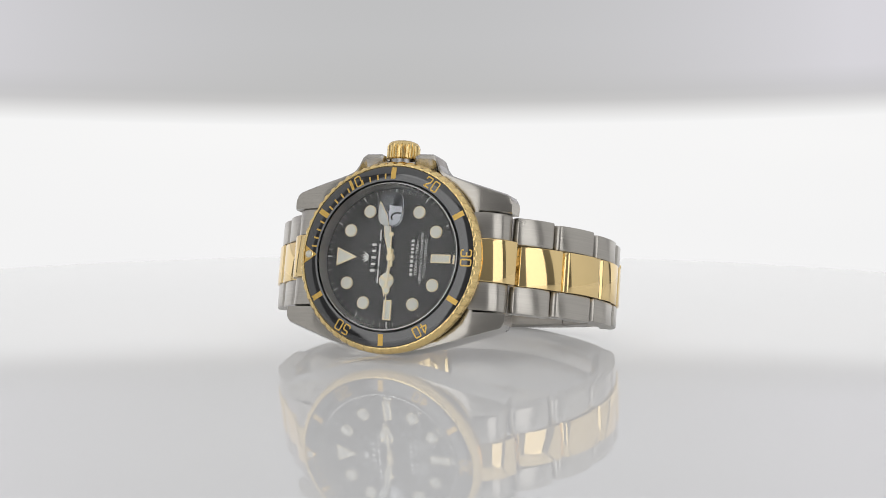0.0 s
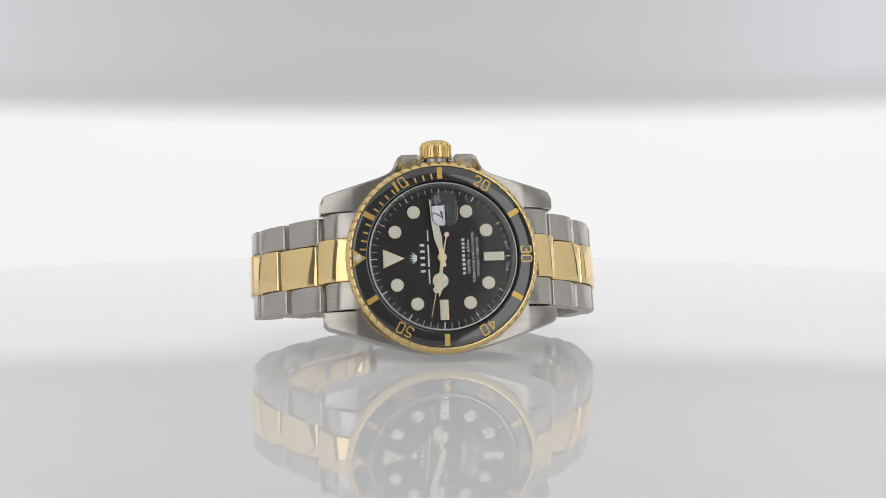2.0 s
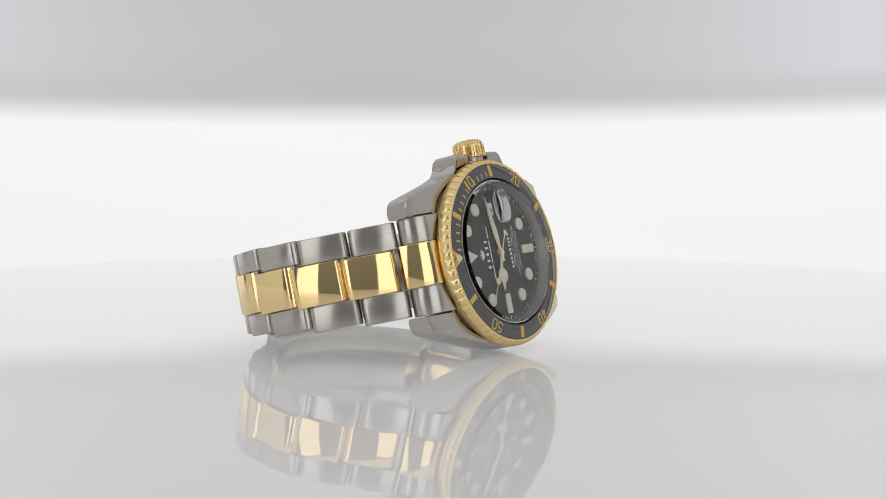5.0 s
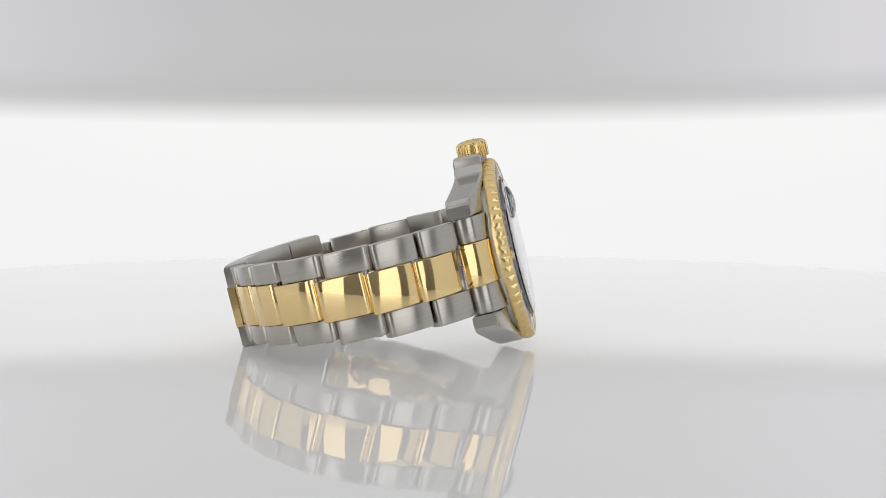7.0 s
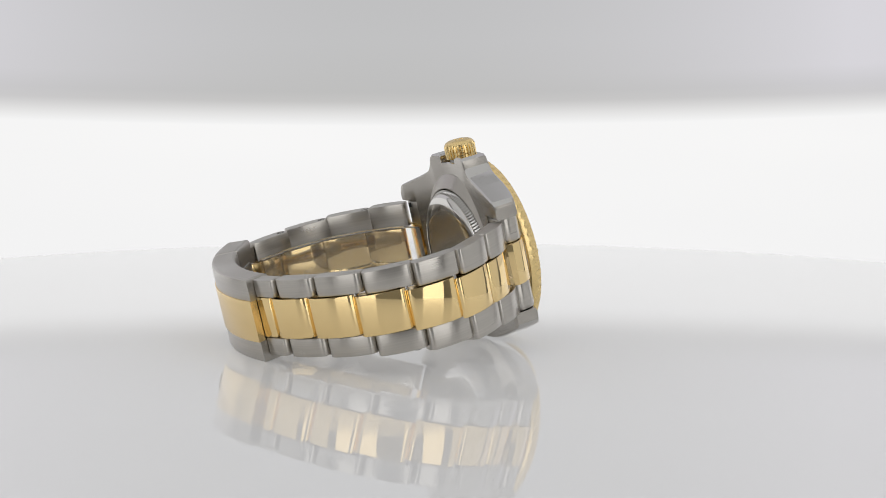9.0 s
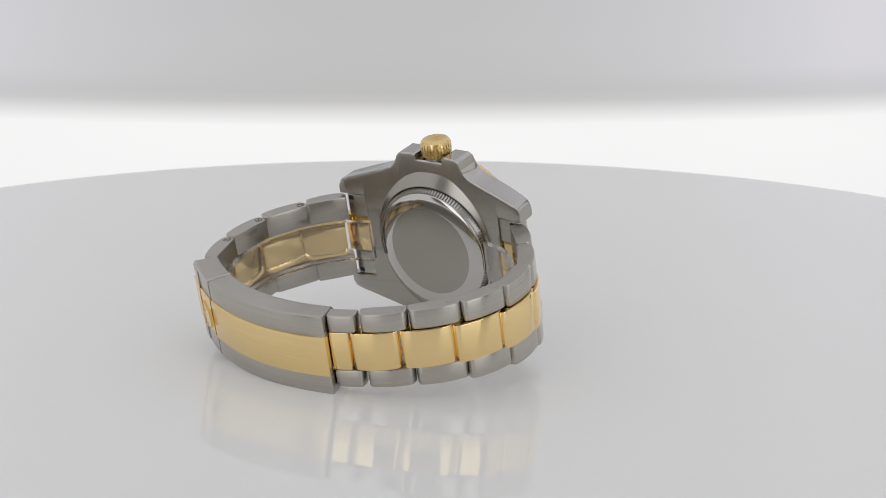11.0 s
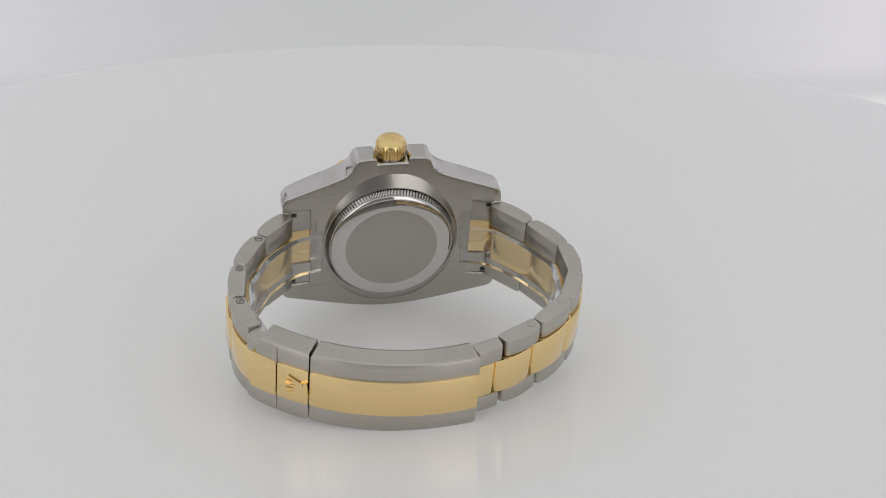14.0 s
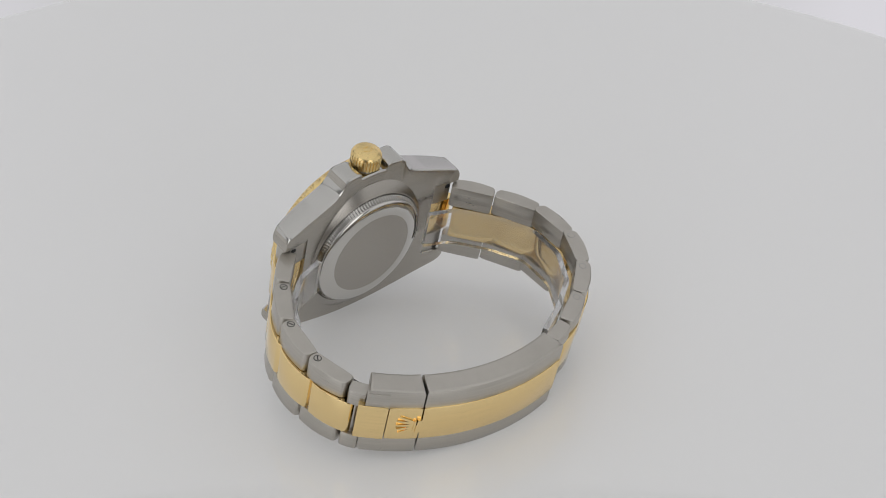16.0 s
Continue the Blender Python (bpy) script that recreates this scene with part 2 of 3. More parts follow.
def smooth(x, knots):
    """Piecewise cosine blend through (x, value) knots."""
    for (x0, v0), (x1, v1) in zip(knots, knots[1:]):
        if x <= x1:
            u = min(1, max(0, (x - x0) / (x1 - x0)))
            return v0 + (v1 - v0) * (3 * u * u - 2 * u ** 3)
    return knots[-1][1]


def straight(x, knots):
    return float(np.interp(x, [k[0] for k in knots], [k[1] for k in knots]))


# ---------------------------------------------------------------- the studio
def block(bm, x0, x1, y0, y1, z0, z1):
    vs = [bm.verts.new((x, y, z)) for x in (x0, x1) for y in (y0, y1) for z in (z0, z1)]
    for f in ((0, 1, 3, 2), (4, 6, 7, 5), (0, 4, 5, 1), (2, 3, 7, 6), (0, 2, 6, 4), (1, 5, 7, 3)):
        bm.faces.new([vs[i] for i in f])


SEAT = pose(0, 0, 0)
for name, box, mat in (
    ("wall_north", (-950, 950, 900, 930, -450, 850), wall_white),
    ("wall_south", (-950, 950, -930, -900, -450, 850), wall_white),
    ("wall_west", (-980, -950, -930, 930, -450, 850), wall_white),
    ("wall_east", (950, 980, -930, 930, -450, 850), wall_white),
    ("ceiling", (-980, 980, -930, 930, 850, 880), wall_white),
    ("floor", (-980, 980, -930, 930, -480, -450), wall_white),
):
    bm = bmesh.new()
    block(bm, *box)
    tagged(part(name, bm, mat), {"ceiling": "plain grey studio ceiling",
                                 "floor": "plain grey studio floor"}.get(name, "plain grey studio wall"), name.split("_")[0], kind="structure")


def build_backdrop():
    """A curved white panel that glows by emission, and a grey sheet with painted brightness hanging before its upper
    half.
    """
    root = tagged(new("backdrop"), "bright white curved panel below a hanging grey sheet", "backdrop", kind="structure")

    def sheet(y0, sag, low, high, name, mat, thick, label):
        bm = bmesh.new()
        cols = 40
        rows = []
        for k in range(cols + 1):
            x = -420 + 840 * k / cols
            y = y0 - sag * (x / 420) ** 2
            lo, hi = low(x), high
            rows.append([bm.verts.new(c) for c in ((x, y, lo), (x, y, hi), (x, y + thick, hi), (x, y + thick, lo))])
        for a, b in zip(rows, rows[1:]):
            for k in range(4):
                bm.faces.new((a[k], a[(k + 1) % 4], b[(k + 1) % 4], b[k]))
        bm.faces.new(rows[0])
        bm.faces.new(rows[-1])
        return part(name, bm, mat, root, label)

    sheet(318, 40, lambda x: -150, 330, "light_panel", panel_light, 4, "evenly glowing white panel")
    sheet(300, 40, lambda x: 41.0 + 0.1254 * (x + 12.4) ** 2 / 1000, 760, "grey_sheet", panel_grey, 2, "pale grey sheet with painted brightness")
    return root


backdrop = build_backdrop()


def build_turntable():
    root = tagged(new("turntable"), "round turntable plate of glossy white acrylic with a faint added glow", "turntable")
    bm = bmesh.new()
    prof = [(0.01, 0), (100, 0), (207.5, 0), (208.4, 0.02), (209.3, 0.3), (209.8, 0.9), (210, 1.8), (210, 6), (209.5, 7), (0.01, 7)]
    loops = []
    n = 360
    for r, d in prof:
        loops.append([bm.verts.new((r * math.cos(2 * math.pi * k / n), r * math.sin(2 * math.pi * k / n), -d)) for k in range(n)])
    for a, b in zip(loops, loops[1:]):
        for k in range(n):
            bm.faces.new((a[k], a[(k + 1) % n], b[(k + 1) % n], b[k]))
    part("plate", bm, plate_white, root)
    bm = bmesh.new()
    loops = []
    for r, z in ((0.01, -7), (88, -7), (90, -9), (90, -60), (130, -440), (132, -450), (0.01, -450)):
        loops.append([bm.verts.new((r * math.cos(2 * math.pi * k / 48), r * math.sin(2 * math.pi * k / 48), z)) for k in range(48)])
    for a, b in zip(loops, loops[1:]):
        for k in range(48):
            bm.faces.new((a[k], a[(k + 1) % 48], b[(k + 1) % 48], b[k]))
    part("base", bm, wall_white, root, "plain grey base")
    return root


turntable = build_turntable()

# ---------------------------------------------------------------- the watch
# Its own axes: x towards six o'clock, y from the dial to the case back, z towards the crown at three.
SEAT = pose(0.003099, -0.021652, 0.021409) @ pose(0, 0, 0, -13.64, -0.723, 0.033)
watch = tagged(new("wristwatch"), "steel and gold wristwatch with black dial, standing on its side", "wristwatch")


def build_case():
    top = [(-24.3, 12.6), (-23.6, 13.8), (-22.6, 14.2), (-18, 15.5), (-12.5, 17.1), (-10, 18.2), (-8.9, 19.6), (-8.2, 21.2), (-7.4, 21.75), (-4.2, 21.8), (-3.65, 21.5),
           (-3.5, 20.3), (3.5, 20.3), (3.65, 21.5), (4.2, 21.8), (7.4, 21.75), (8.2, 21.2), (8.9, 19.6), (10, 18.2), (12.5, 17.1), (18, 15.5), (22.6, 14.2), (23.6, 13.8), (24.3, 12.6)]
    low = [(-24.3, 12.6), (-23.6, 13.6), (-22.6, 14.0), (-18, 15.6), (-12, 17.6), (-6, 19.2), (0, 19.9), (6, 19.2), (12, 17.6), (18, 15.6), (22.6, 14.0), (23.6, 13.6), (24.3, 12.6)]

    def front(x, z):
        return 2.4 + 2.9 * max(0, (abs(x) - 9) / 15.3) ** 2.0 - 0.3 * smooth(z, ((15.5, 0), (19, 1)))

    def back(x, z):
        return 7.6 + 2.6 * min(1, abs(x) / 22.5) ** 1.5

    bm = bmesh.new()

    def solid(xs, zlo, zhi):
        rows = []
        for x in xs:
            a, b = zlo(x), zhi(x)
            ring = []
            steps = (3.2, 6.3) if b - a > 14 else ()
            for u in (a, a + 0.25, a + 1.0, *[a + q for q in steps], (a + b) / 2, *[b - q for q in steps[::-1]], b - 1.0, b - 0.25, b):
                rim = 0.55 if u in (a, b) else (0.12 if abs(u - a) < 0.3 or abs(u - b) < 0.3 else 0)
                deep = 3.25 if min(u - a, b - u) > 1.1 else 0
                ring.append((x, max(deep, front(x, u)) + rim, u))
            for u in (b, b - 0.25, b - 1.0, (a + b) / 2, a + 1.0, a + 0.25, a):
                rim = 0.45 if u in (a, b) else (0.1 if abs(u - a) < 0.3 or abs(u - b) < 0.3 else 0)
                ring.append((x, back(x, u) - rim, u))
            rows.append([bm.verts.new(c) for c in ring])
        n = len(rows[0])
        for a, b in zip(rows, rows[1:]):
            for k in range(n):
                bm.faces.new((a[k], a[(k + 1) % n], b[(k + 1) % n], b[k]))
        bm.faces.new(rows[0])
        bm.faces.new(rows[-1])

    xs = sorted({x for x, _ in top if abs(x) <= 18} | {x for x, _ in low if abs(x) <= 18} | set(np.linspace(-18, 18, 73).round(3)))
    def flank(x, knots):
        """Rounded through the knots beyond the crown guards, straight between them."""
        pts = [k for k in knots if k[0] * (1 if x > 0 else -1) > 8] if knots is top else knots
        if knots is top and abs(x) < 8.9:
            return straight(x, knots)
        for i in range(len(pts) - 1):
            if pts[i][0] <= x <= pts[i + 1][0]:
                p = [Vector(pts[max(0, min(len(pts) - 1, i + q))]) for q in (-1, 0, 1, 2)]
                u = (x - p[1].x) / (p[2].x - p[1].x)
                m1 = (p[2].y - p[0].y) / max(0.1, p[2].x - p[0].x) * (p[2].x - p[1].x)
                m2 = (p[3].y - p[1].y) / max(0.1, p[3].x - p[1].x) * (p[2].x - p[1].x)
                return (2 * u ** 3 - 3 * u * u + 1) * p[1].y + (u ** 3 - 2 * u * u + u) * m1 + (3 * u * u - 2 * u ** 3) * p[2].y + (u ** 3 - u * u) * m2
        return straight(x, knots)

    solid(xs, lambda x: -flank(x, low), lambda x: flank(x, top))
    tips = [18, 19.5, 21, 22, 22.6, 23.1, 23.6, 24.0, 24.3]
    for s in (-1, 1):
        solid([s * t for t in tips], lambda x: 10.15, lambda x: flank(x, top))
        solid([s * t for t in tips], lambda x: -flank(x, low), lambda x: -10.15)
    case = part("case", bm, steel_case, watch, "brushed steel case with crown guards and lugs", sharp=30)
    case.data.materials.append(steel_flank)
    for f in case.data.polygons:
        if abs(f.normal.z) > 0.5:
            f.material_index = 1
    # small polished guard shoulders
    for s in (-1, 1):
        bm = bmesh.new()
        plate(bm, [(s * 4.3, 21.0), (s * 7.5, 21.0), (s * 8.1, 20.4), (s * 8.0, 18.8), (s * 4.3, 18.8)], 7.2, 7.72, 0.0)
        part("guard_bevel", bm, steel_bright, case, "bright polished bevel beside the crown")
    # slots are solid blocks; black paints the shade inside them
    for s in (-1, 1):
        for z in (9.2, -9.2):
            bm = bmesh.new()
            slab(bm, [(s * 21.2, 7.2), (s * 22.3, 7.2), (s * 22.3, 9.75), (s * 21.2, 9.72)], z - 0.55, z + 0.55, 0.25)
            part("lug_hole", bm, hole_black, case, "spring-bar slot, its shade a black block")
    return case


case = build_case()


def build_end_link(s):
    """Solid end piece between the lugs: steel with a gold middle."""
    prof = [(17.2, 2.9), (20.2, 3.6), (22.4, 4.9), (23.3, 6.2), (23.7, 7.6), (23.4, 8.9), (22.6, 9.6), (20.5, 9.5), (17.0, 9.0)]
    for z0, z1 in ((4.75, 10.05), (-10.05, -4.25)):
        bm = bmesh.new()
        slab(bm, [(s * x, y) for x, y in prof], z0, z1, 0.2)
        part("end_link", bm, steel_round, watch, "brushed steel end piece")
    bm = bmesh.new()
    gold = [(17.2, 2.75), (20.2, 3.3), (22.8, 4.7), (24.3, 6.6), (25.0, 8.2), (24.4, 9.3), (22.4, 9.5), (20.5, 9.2), (17.5, 8.8)]
    slab(bm, [(s * x, y) for x, y in gold], -4.2, 4.7, 0.2)
    part("end_link", bm, gold_bright, watch, "polished gold end piece")


for s in (-1, 1):
    build_end_link(s)


def build_bezel():
    teeth, sub = 60, 10
    n = teeth * sub

    def wave(i, k):
        u = (k % sub) / sub
        bumpy = abs(math.sin(math.pi * u)) ** 0.8
        return {3: -0.1 + 0.12 * bumpy, 4: -0.42 + 0.5 * bumpy, 5: -0.4 + 0.46 * bumpy}.get(i, 0)

    bm = bmesh.new()
    lathe(bm, [(18.4, 2.6), (19.8, 2.5), (19.95, 1.95), (19.95, 1.25), (19.82, 0.75), (19.48, 0.15), (19.15, -0.12), (18.85, -0.16), (18.7, 0.0), (18.7, 1.2), (18.4, 2.6)], n, wave)
    bezel = part("bezel", bm, gold_bezel, watch, "knurled yellow gold bezel rim", sharp=50)
    bm = bmesh.new()
    lathe(bm, [(18.7, 0.9), (18.7, 0.0), (18.6, -0.06), (16.0, -0.34), (15.72, -0.3), (15.6, -0.1), (15.6, 0.9), (18.7, 0.9)], 180)
    insert = part("bezel_insert", bm, ceramic, bezel, "glossy black ceramic ring", sharp=50)

    def rise(r):
        return -0.06 - 0.28 * (18.6 - r) / 2.6 - 0.025

    for m in (5, 15, 25, 35, 45, 55):
        bm = bmesh.new()
        q = [clock(16.05, m, -0.55), clock(18.45, m, -0.55), clock(18.45, m, 0.55), clock(16.05, m, 0.55)]
        vs = [bm.verts.new((x, rise(math.hypot(x, z)), z)) for x, z in q]
        vb = [bm.verts.new((x, 0.2, z)) for x, z in q]
        bm.faces.new(vs)
        for k in range(4):
            bm.faces.new((vs[k], vs[(k + 1) % 4], vb[(k + 1) % 4], vb[k]))
        part("bezel_bar", bm, gold_inlay, insert)
    for m in (1, 2, 3, 4, 6, 7, 8, 9, 11, 12, 13, 14):
        bm = bmesh.new()
        q = [clock(16.05, m, -0.18), clock(17.2, m, -0.18), clock(17.2, m, 0.18), clock(16.05, m, 0.18)]
        vs = [bm.verts.new((x, rise(math.hypot(x, z)), z)) for x, z in q]
        vb = [bm.verts.new((x, 0.2, z)) for x, z in q]
        bm.faces.new(vs)
        for k in range(4):
            bm.faces.new((vs[k], vs[(k + 1) % 4], vb[(k + 1) % 4], vb[k]))
        part("minute_tick", bm, gold_inlay, insert)
    digits = {
        "0": [[(-0.62, -1.05), (-0.62, 1.05), (0.62, 1.05), (0.62, -1.05), (-0.62, -1.05)]],
        "1": [[(-0.16, -1.12), (-0.16, 1.12)], [(0.16, -1.12), (0.16, 1.12)], [(-0.3, 0.98), (0.3, 0.98)], [(-0.3, -0.98), (0.3, -0.98)]],
        "2": [[(-0.62, 0.5), (-0.62, 1.05), (0.62, 1.05), (0.62, 0.25), (-0.55, -1.0), (0.72, -1.0)]],
        "3": [[(-0.62, 0.6), (-0.62, 1.05), (0.62, 1.05), (0.62, 0.05), (-0.2, 0.05)], [(0.3, 0.05), (0.62, 0.0), (0.62, -1.05), (-0.62, -1.05), (-0.62, -0.6)]],
        "4": [[(0.35, -1.12), (0.35, 1.05), (-0.65, -0.45), (0.75, -0.45)]],
        "5": [[(0.62, 1.0), (-0.55, 1.0), (-0.55, 0.2), (0.62, 0.2), (0.62, -1.05), (-0.62, -1.05), (-0.62, -0.55)]],
    }
    for m in (10, 20, 30, 40, 50):
        for k, ch in enumerate(str(m)):
            shift = (-0.95, 0.95)[k] + (0.25 if ch == "1" else 0)

            def place(u, v, m=m, shift=shift):
                return clock(17.25 + v, m, u + shift)

            bm = bmesh.new()
            for line in digits[ch]:
                stroke(bm, rounded(line, 0.35), 0.3, -0.30, 0.2, place)
            for v in bm.verts:
                if v.co.y < 0:
                    v.co.y = rise(math.hypot(v.co.x, v.co.z))
            part("numeral", bm, gold_inlay, insert, "gold numeral " + ch)
    bm = bmesh.new()
    q = [clock(15.85, 0), clock(18.6, 0, 1.85), clock(18.6, 0, -1.85)]
    vs = [bm.verts.new((x, rise(math.hypot(x, z)) - 0.03, z)) for x, z in q]
    vb = [bm.verts.new((x, 0.2, z)) for x, z in q]
    bm.faces.new(vs)
    for k in range(3):
        bm.faces.new((vs[k], vs[(k + 1) % 3], vb[(k + 1) % 3], vb[k]))
    part("triangle", bm, gold_inlay, insert, "gold triangle at twelve")
    bm = bmesh.new()
    px, pz = clock(17.55, 0)
    lathe(bm, [(0.95, 0), (0.95, -0.45), (0.8, -0.6), (0.72, -0.5)], 24, centre=(px, pz))
    part("pearl_ring", bm, gold_bright, insert, "gold collar of the pearl")
    bm = bmesh.new()
    lathe(bm, [(0.74, -0.3), (0.72, -0.55), (0.55, -0.78), (0.3, -0.9), (0.02, -0.93)], 24, centre=(px, pz))
    part("pearl", bm, lume, insert, "white luminous pearl")
    # steel collar under the bezel
    bm = bmesh.new()
    lathe(bm, [(14.5, 3.6), (19.0, 3.4), (19.0, 2.5), (15.4, 1.0), (15.3, -0.15), (15.1, -0.2), (14.95, 0.2), (14.5, 2.55), (14.5, 3.6)], 160)
    part("inner_ring", bm, steel_ring, watch, "polished steel ring round the dial")


build_bezel()


def build_dial():
    bm = bmesh.new()
    lathe(bm, [(14.75, 3.2), (14.75, 2.6), (0.6, 2.6), (0.01, 2.6)], 120)
    dial = part("dial", bm, dial_black, watch, "black dial with pale round markers")

    def marker(outline_in, outline_out):
        bm = bmesh.new()
        plate(bm, outline_out, 2.3, 2.62, 0.06)
        rim = part("marker_rim", bm, gold_dial, dial, "gold rim of an hour marker")
        bm = bmesh.new()
        plate(bm, outline_in, 2.24, 2.5, 0.05)
        part("marker", bm, lume, rim, "pale luminous hour marker")

    for h in (1, 2, 4, 5, 7, 8, 10, 11):
        c = clock(10.95, 5 * h)
        marker(disc(*c, 1.15), disc(*c, 1.31))
    marker([(-8.3, 0), (-11.9, 1.55), (-11.9, -1.55)], [(-7.75, 0), (-12.15, 1.95), (-12.15, -1.95)])
    for m, r0, r1 in ((30, 8.75, 13.0), (45, 8.75, 12.9)):
        w = 0.88
        marker([clock(r0 + 0.22, m, -w + 0.22), clock(r1 - 0.22, m, -w + 0.22), clock(r1 - 0.22, m, w - 0.22), clock(r0 + 0.22, m, w - 0.22)],
               [clock(r0, m, -w), clock(r1, m, -w), clock(r1, m, w), clock(r0, m, w)])
    for m in range(60):
        w, r0 = (0.11, 13.3) if m % 5 == 0 else (0.05, 13.5)
        bm = bmesh.new()
        plate(bm, [clock(r0, m, -w), clock(14.3, m, -w), clock(14.3, m, w), clock(r0, m, w)], 2.57, 2.61)
        part("track_tick", bm, print_white, dial)

    def across(x, z=0.0):
        return lambda u, v: (x - v, u + z)

    def bar(x, length, height, z=0.0, name="print_bar"):
        bm = bmesh.new()
        plate(bm, [(x - height / 2, z - length / 2), (x + height / 2, z - length / 2), (x + height / 2, z + length / 2), (x - height / 2, z + length / 2)], 2.56, 2.61)
        part(name, bm, print_white, dial)

    # the maker's name and the model name are plain bars
    for z in (-2.75, -1.4, 0.0, 1.35, 2.65):
        bar(-4.0, 0.5, 0.95, z)
    for z, l in ((-3.9, 3.0), (0.45, 4.6), (4.6, 2.3)):
        bar(-2.75, l, 0.3, z)
    for z, l in ((-3.35, 0.7), (-2.45, 0.7), (-1.55, 0.7), (-0.6, 0.75), (0.3, 0.7), (1.2, 0.5), (1.95, 0.6), (2.75, 0.65), (3.6, 0.65)):
        bar(4.55, l * 0.8, 0.62, z)
    for words, x, size, width in (("1000ft = 300m", 5.6, 0.85, 7.0), ("SUPERLATIVE CHRONOMETER", 6.6, 0.78, 10.6), ("OFFICIALLY CERTIFIED", 7.5, 0.78, 8.2)):
        part("lettering", text_mesh(words, size, across(x), 2.57, width=width), print_white, dial, "small white dial lettering")
    for words, m in (("SWISS", 31.7), ("MADE", 28.3)):
        part("lettering", text_mesh(words, 0.55, lambda u, v, m=m: clock(13.75 - v, m - u / 1.45), 2.57), print_white, dial, "tiny white lettering at six")
    # a plain five-pointed sign over the maker's name
    bm = bmesh.new()
    fan = [(-5.15, -0.5), (-5.15, 0.5)]
    for k in range(5):
        a = radians(50 - 25 * k)
        fan.append((-5.2 - 1.55 * math.cos(a), 1.6 * math.sin(a)))
        if k < 4:
            a = radians(37.5 - 25 * k)
            fan.append((-5.2 - 0.75 * math.cos(a), 0.8 * math.sin(a)))
    plate(bm, fan, 2.52, 2.61)
    part("emblem", bm, print_white, dial, "plain white fan-shaped sign")
    # date window
    bm = bmesh.new()
    plate(bm, [(-1.15, 8.0), (1.0, 8.0), (1.0, 10.7), (-1.15, 10.7)], 2.55, 2.62)
    date = part("date_window", bm, date_white, dial, "white date window")
    part("date_numeral", text_mesh("2", 2.1, across(0.0, 9.1), 2.53, width=1.15), print_black, date, "black date numeral 2")
    return dial


dial = build_dial()


def hand(name, shapes, y, thick, mat, at_minute, inner, label):
    """A hand drawn along +v and turned to a minute; shapes and inner are outlines (u, v)."""
    def lay(o):
        return [clock(v, at_minute, u) for u, v in o]
    bm = bmesh.new()
    for k, o in enumerate(shapes):
        plate(bm, lay(o), y - 0.003 * k, y + thick - 0.002 * k, 0.04)
    h = part(name, bm, mat, watch, label)
    for o in inner:
        bm = bmesh.new()
        plate(bm, lay(o), y - 0.05, y + thick * 0.5, 0.02)
        part("lume", bm, lume, h, "pale luminous filling")
    return h


hand("hour_hand", [[(-0.42, -1.8), (0.42, -1.8), (0.34, 3.6), (-0.34, 3.6)], disc(0, 4.9, 1.62), [(-0.62, 6.3), (0.62, 6.3), (0, 8.3)], disc(0, 0, 0.95)],
     2.05, 0.15, gold_dial, 46.1,
     [[(0.1 + 1.42 * math.sin(radians(a)), 4.98 + 1.42 * math.cos(radians(a))) for a in range(6, 115, 9)] + [(0.1, 4.98)],
      [(-0.1 - 1.42 * math.sin(radians(a)), 4.98 + 1.42 * math.cos(radians(a))) for a in range(6, 115, 9)] + [(-0.1, 4.98)],
      [(1.45 * math.sin(radians(a)), 4.78 + 1.42 * math.cos(radians(a))) for a in range(128, 233, 9)] + [(0, 4.72)],
      [(-0.26, 1.1), (0.26, 1.1), (0.22, 3.4), (-0.22, 3.4)], [(-0.42, 6.5), (0.42, 6.5), (0, 7.8)]],
     "gold hour hand with a luminous disc")
hand("minute_hand", [[(-0.4, -2.0), (0.4, -2.0), (0.45, 1.5), (0.82, 4.2), (0.7, 7.0), (0.08, 12.2), (-0.08, 12.2), (-0.7, 7.0), (-0.82, 4.2), (-0.45, 1.5)], disc(0, 0, 0.85)],
     1.75, 0.15, gold_dial, 13.3, [[(0.32, 1.9), (0.68, 4.25), (0.58, 7.0), (0.12, 11.2), (-0.12, 11.2), (-0.58, 7.0), (-0.68, 4.25), (-0.32, 1.9)]],
     "gold minute hand with a pale luminous blade")


def build_seconds():
    """Drawn pointing to twelve and turned by its keys about the dial's centre."""
    bm = bmesh.new()
    for k, o in enumerate(([(-0.13, -4.6), (0.13, -4.6), (0.06, 12.7), (-0.06, 12.7)], disc(0, -4.75, 0.5, 20), disc(0, 6.9, 0.72, 24), disc(0, 0, 0.7, 24))):
        plate(bm, [clock(v, 0, u) for u, v in o], 1.5 - 0.004 * k, 1.62 - 0.003 * k, 0.03)
    h = part("seconds_hand", bm, gold_dial, watch, "thin gold seconds hand")
    bm = bmesh.new()
    plate(bm, [clock(v, 0, u) for u, v in disc(0, 6.9, 0.55, 24)], 1.44, 1.55, 0.02)
    part("lume", bm, lume, h, "pale luminous dot")
    return h


seconds = build_seconds()


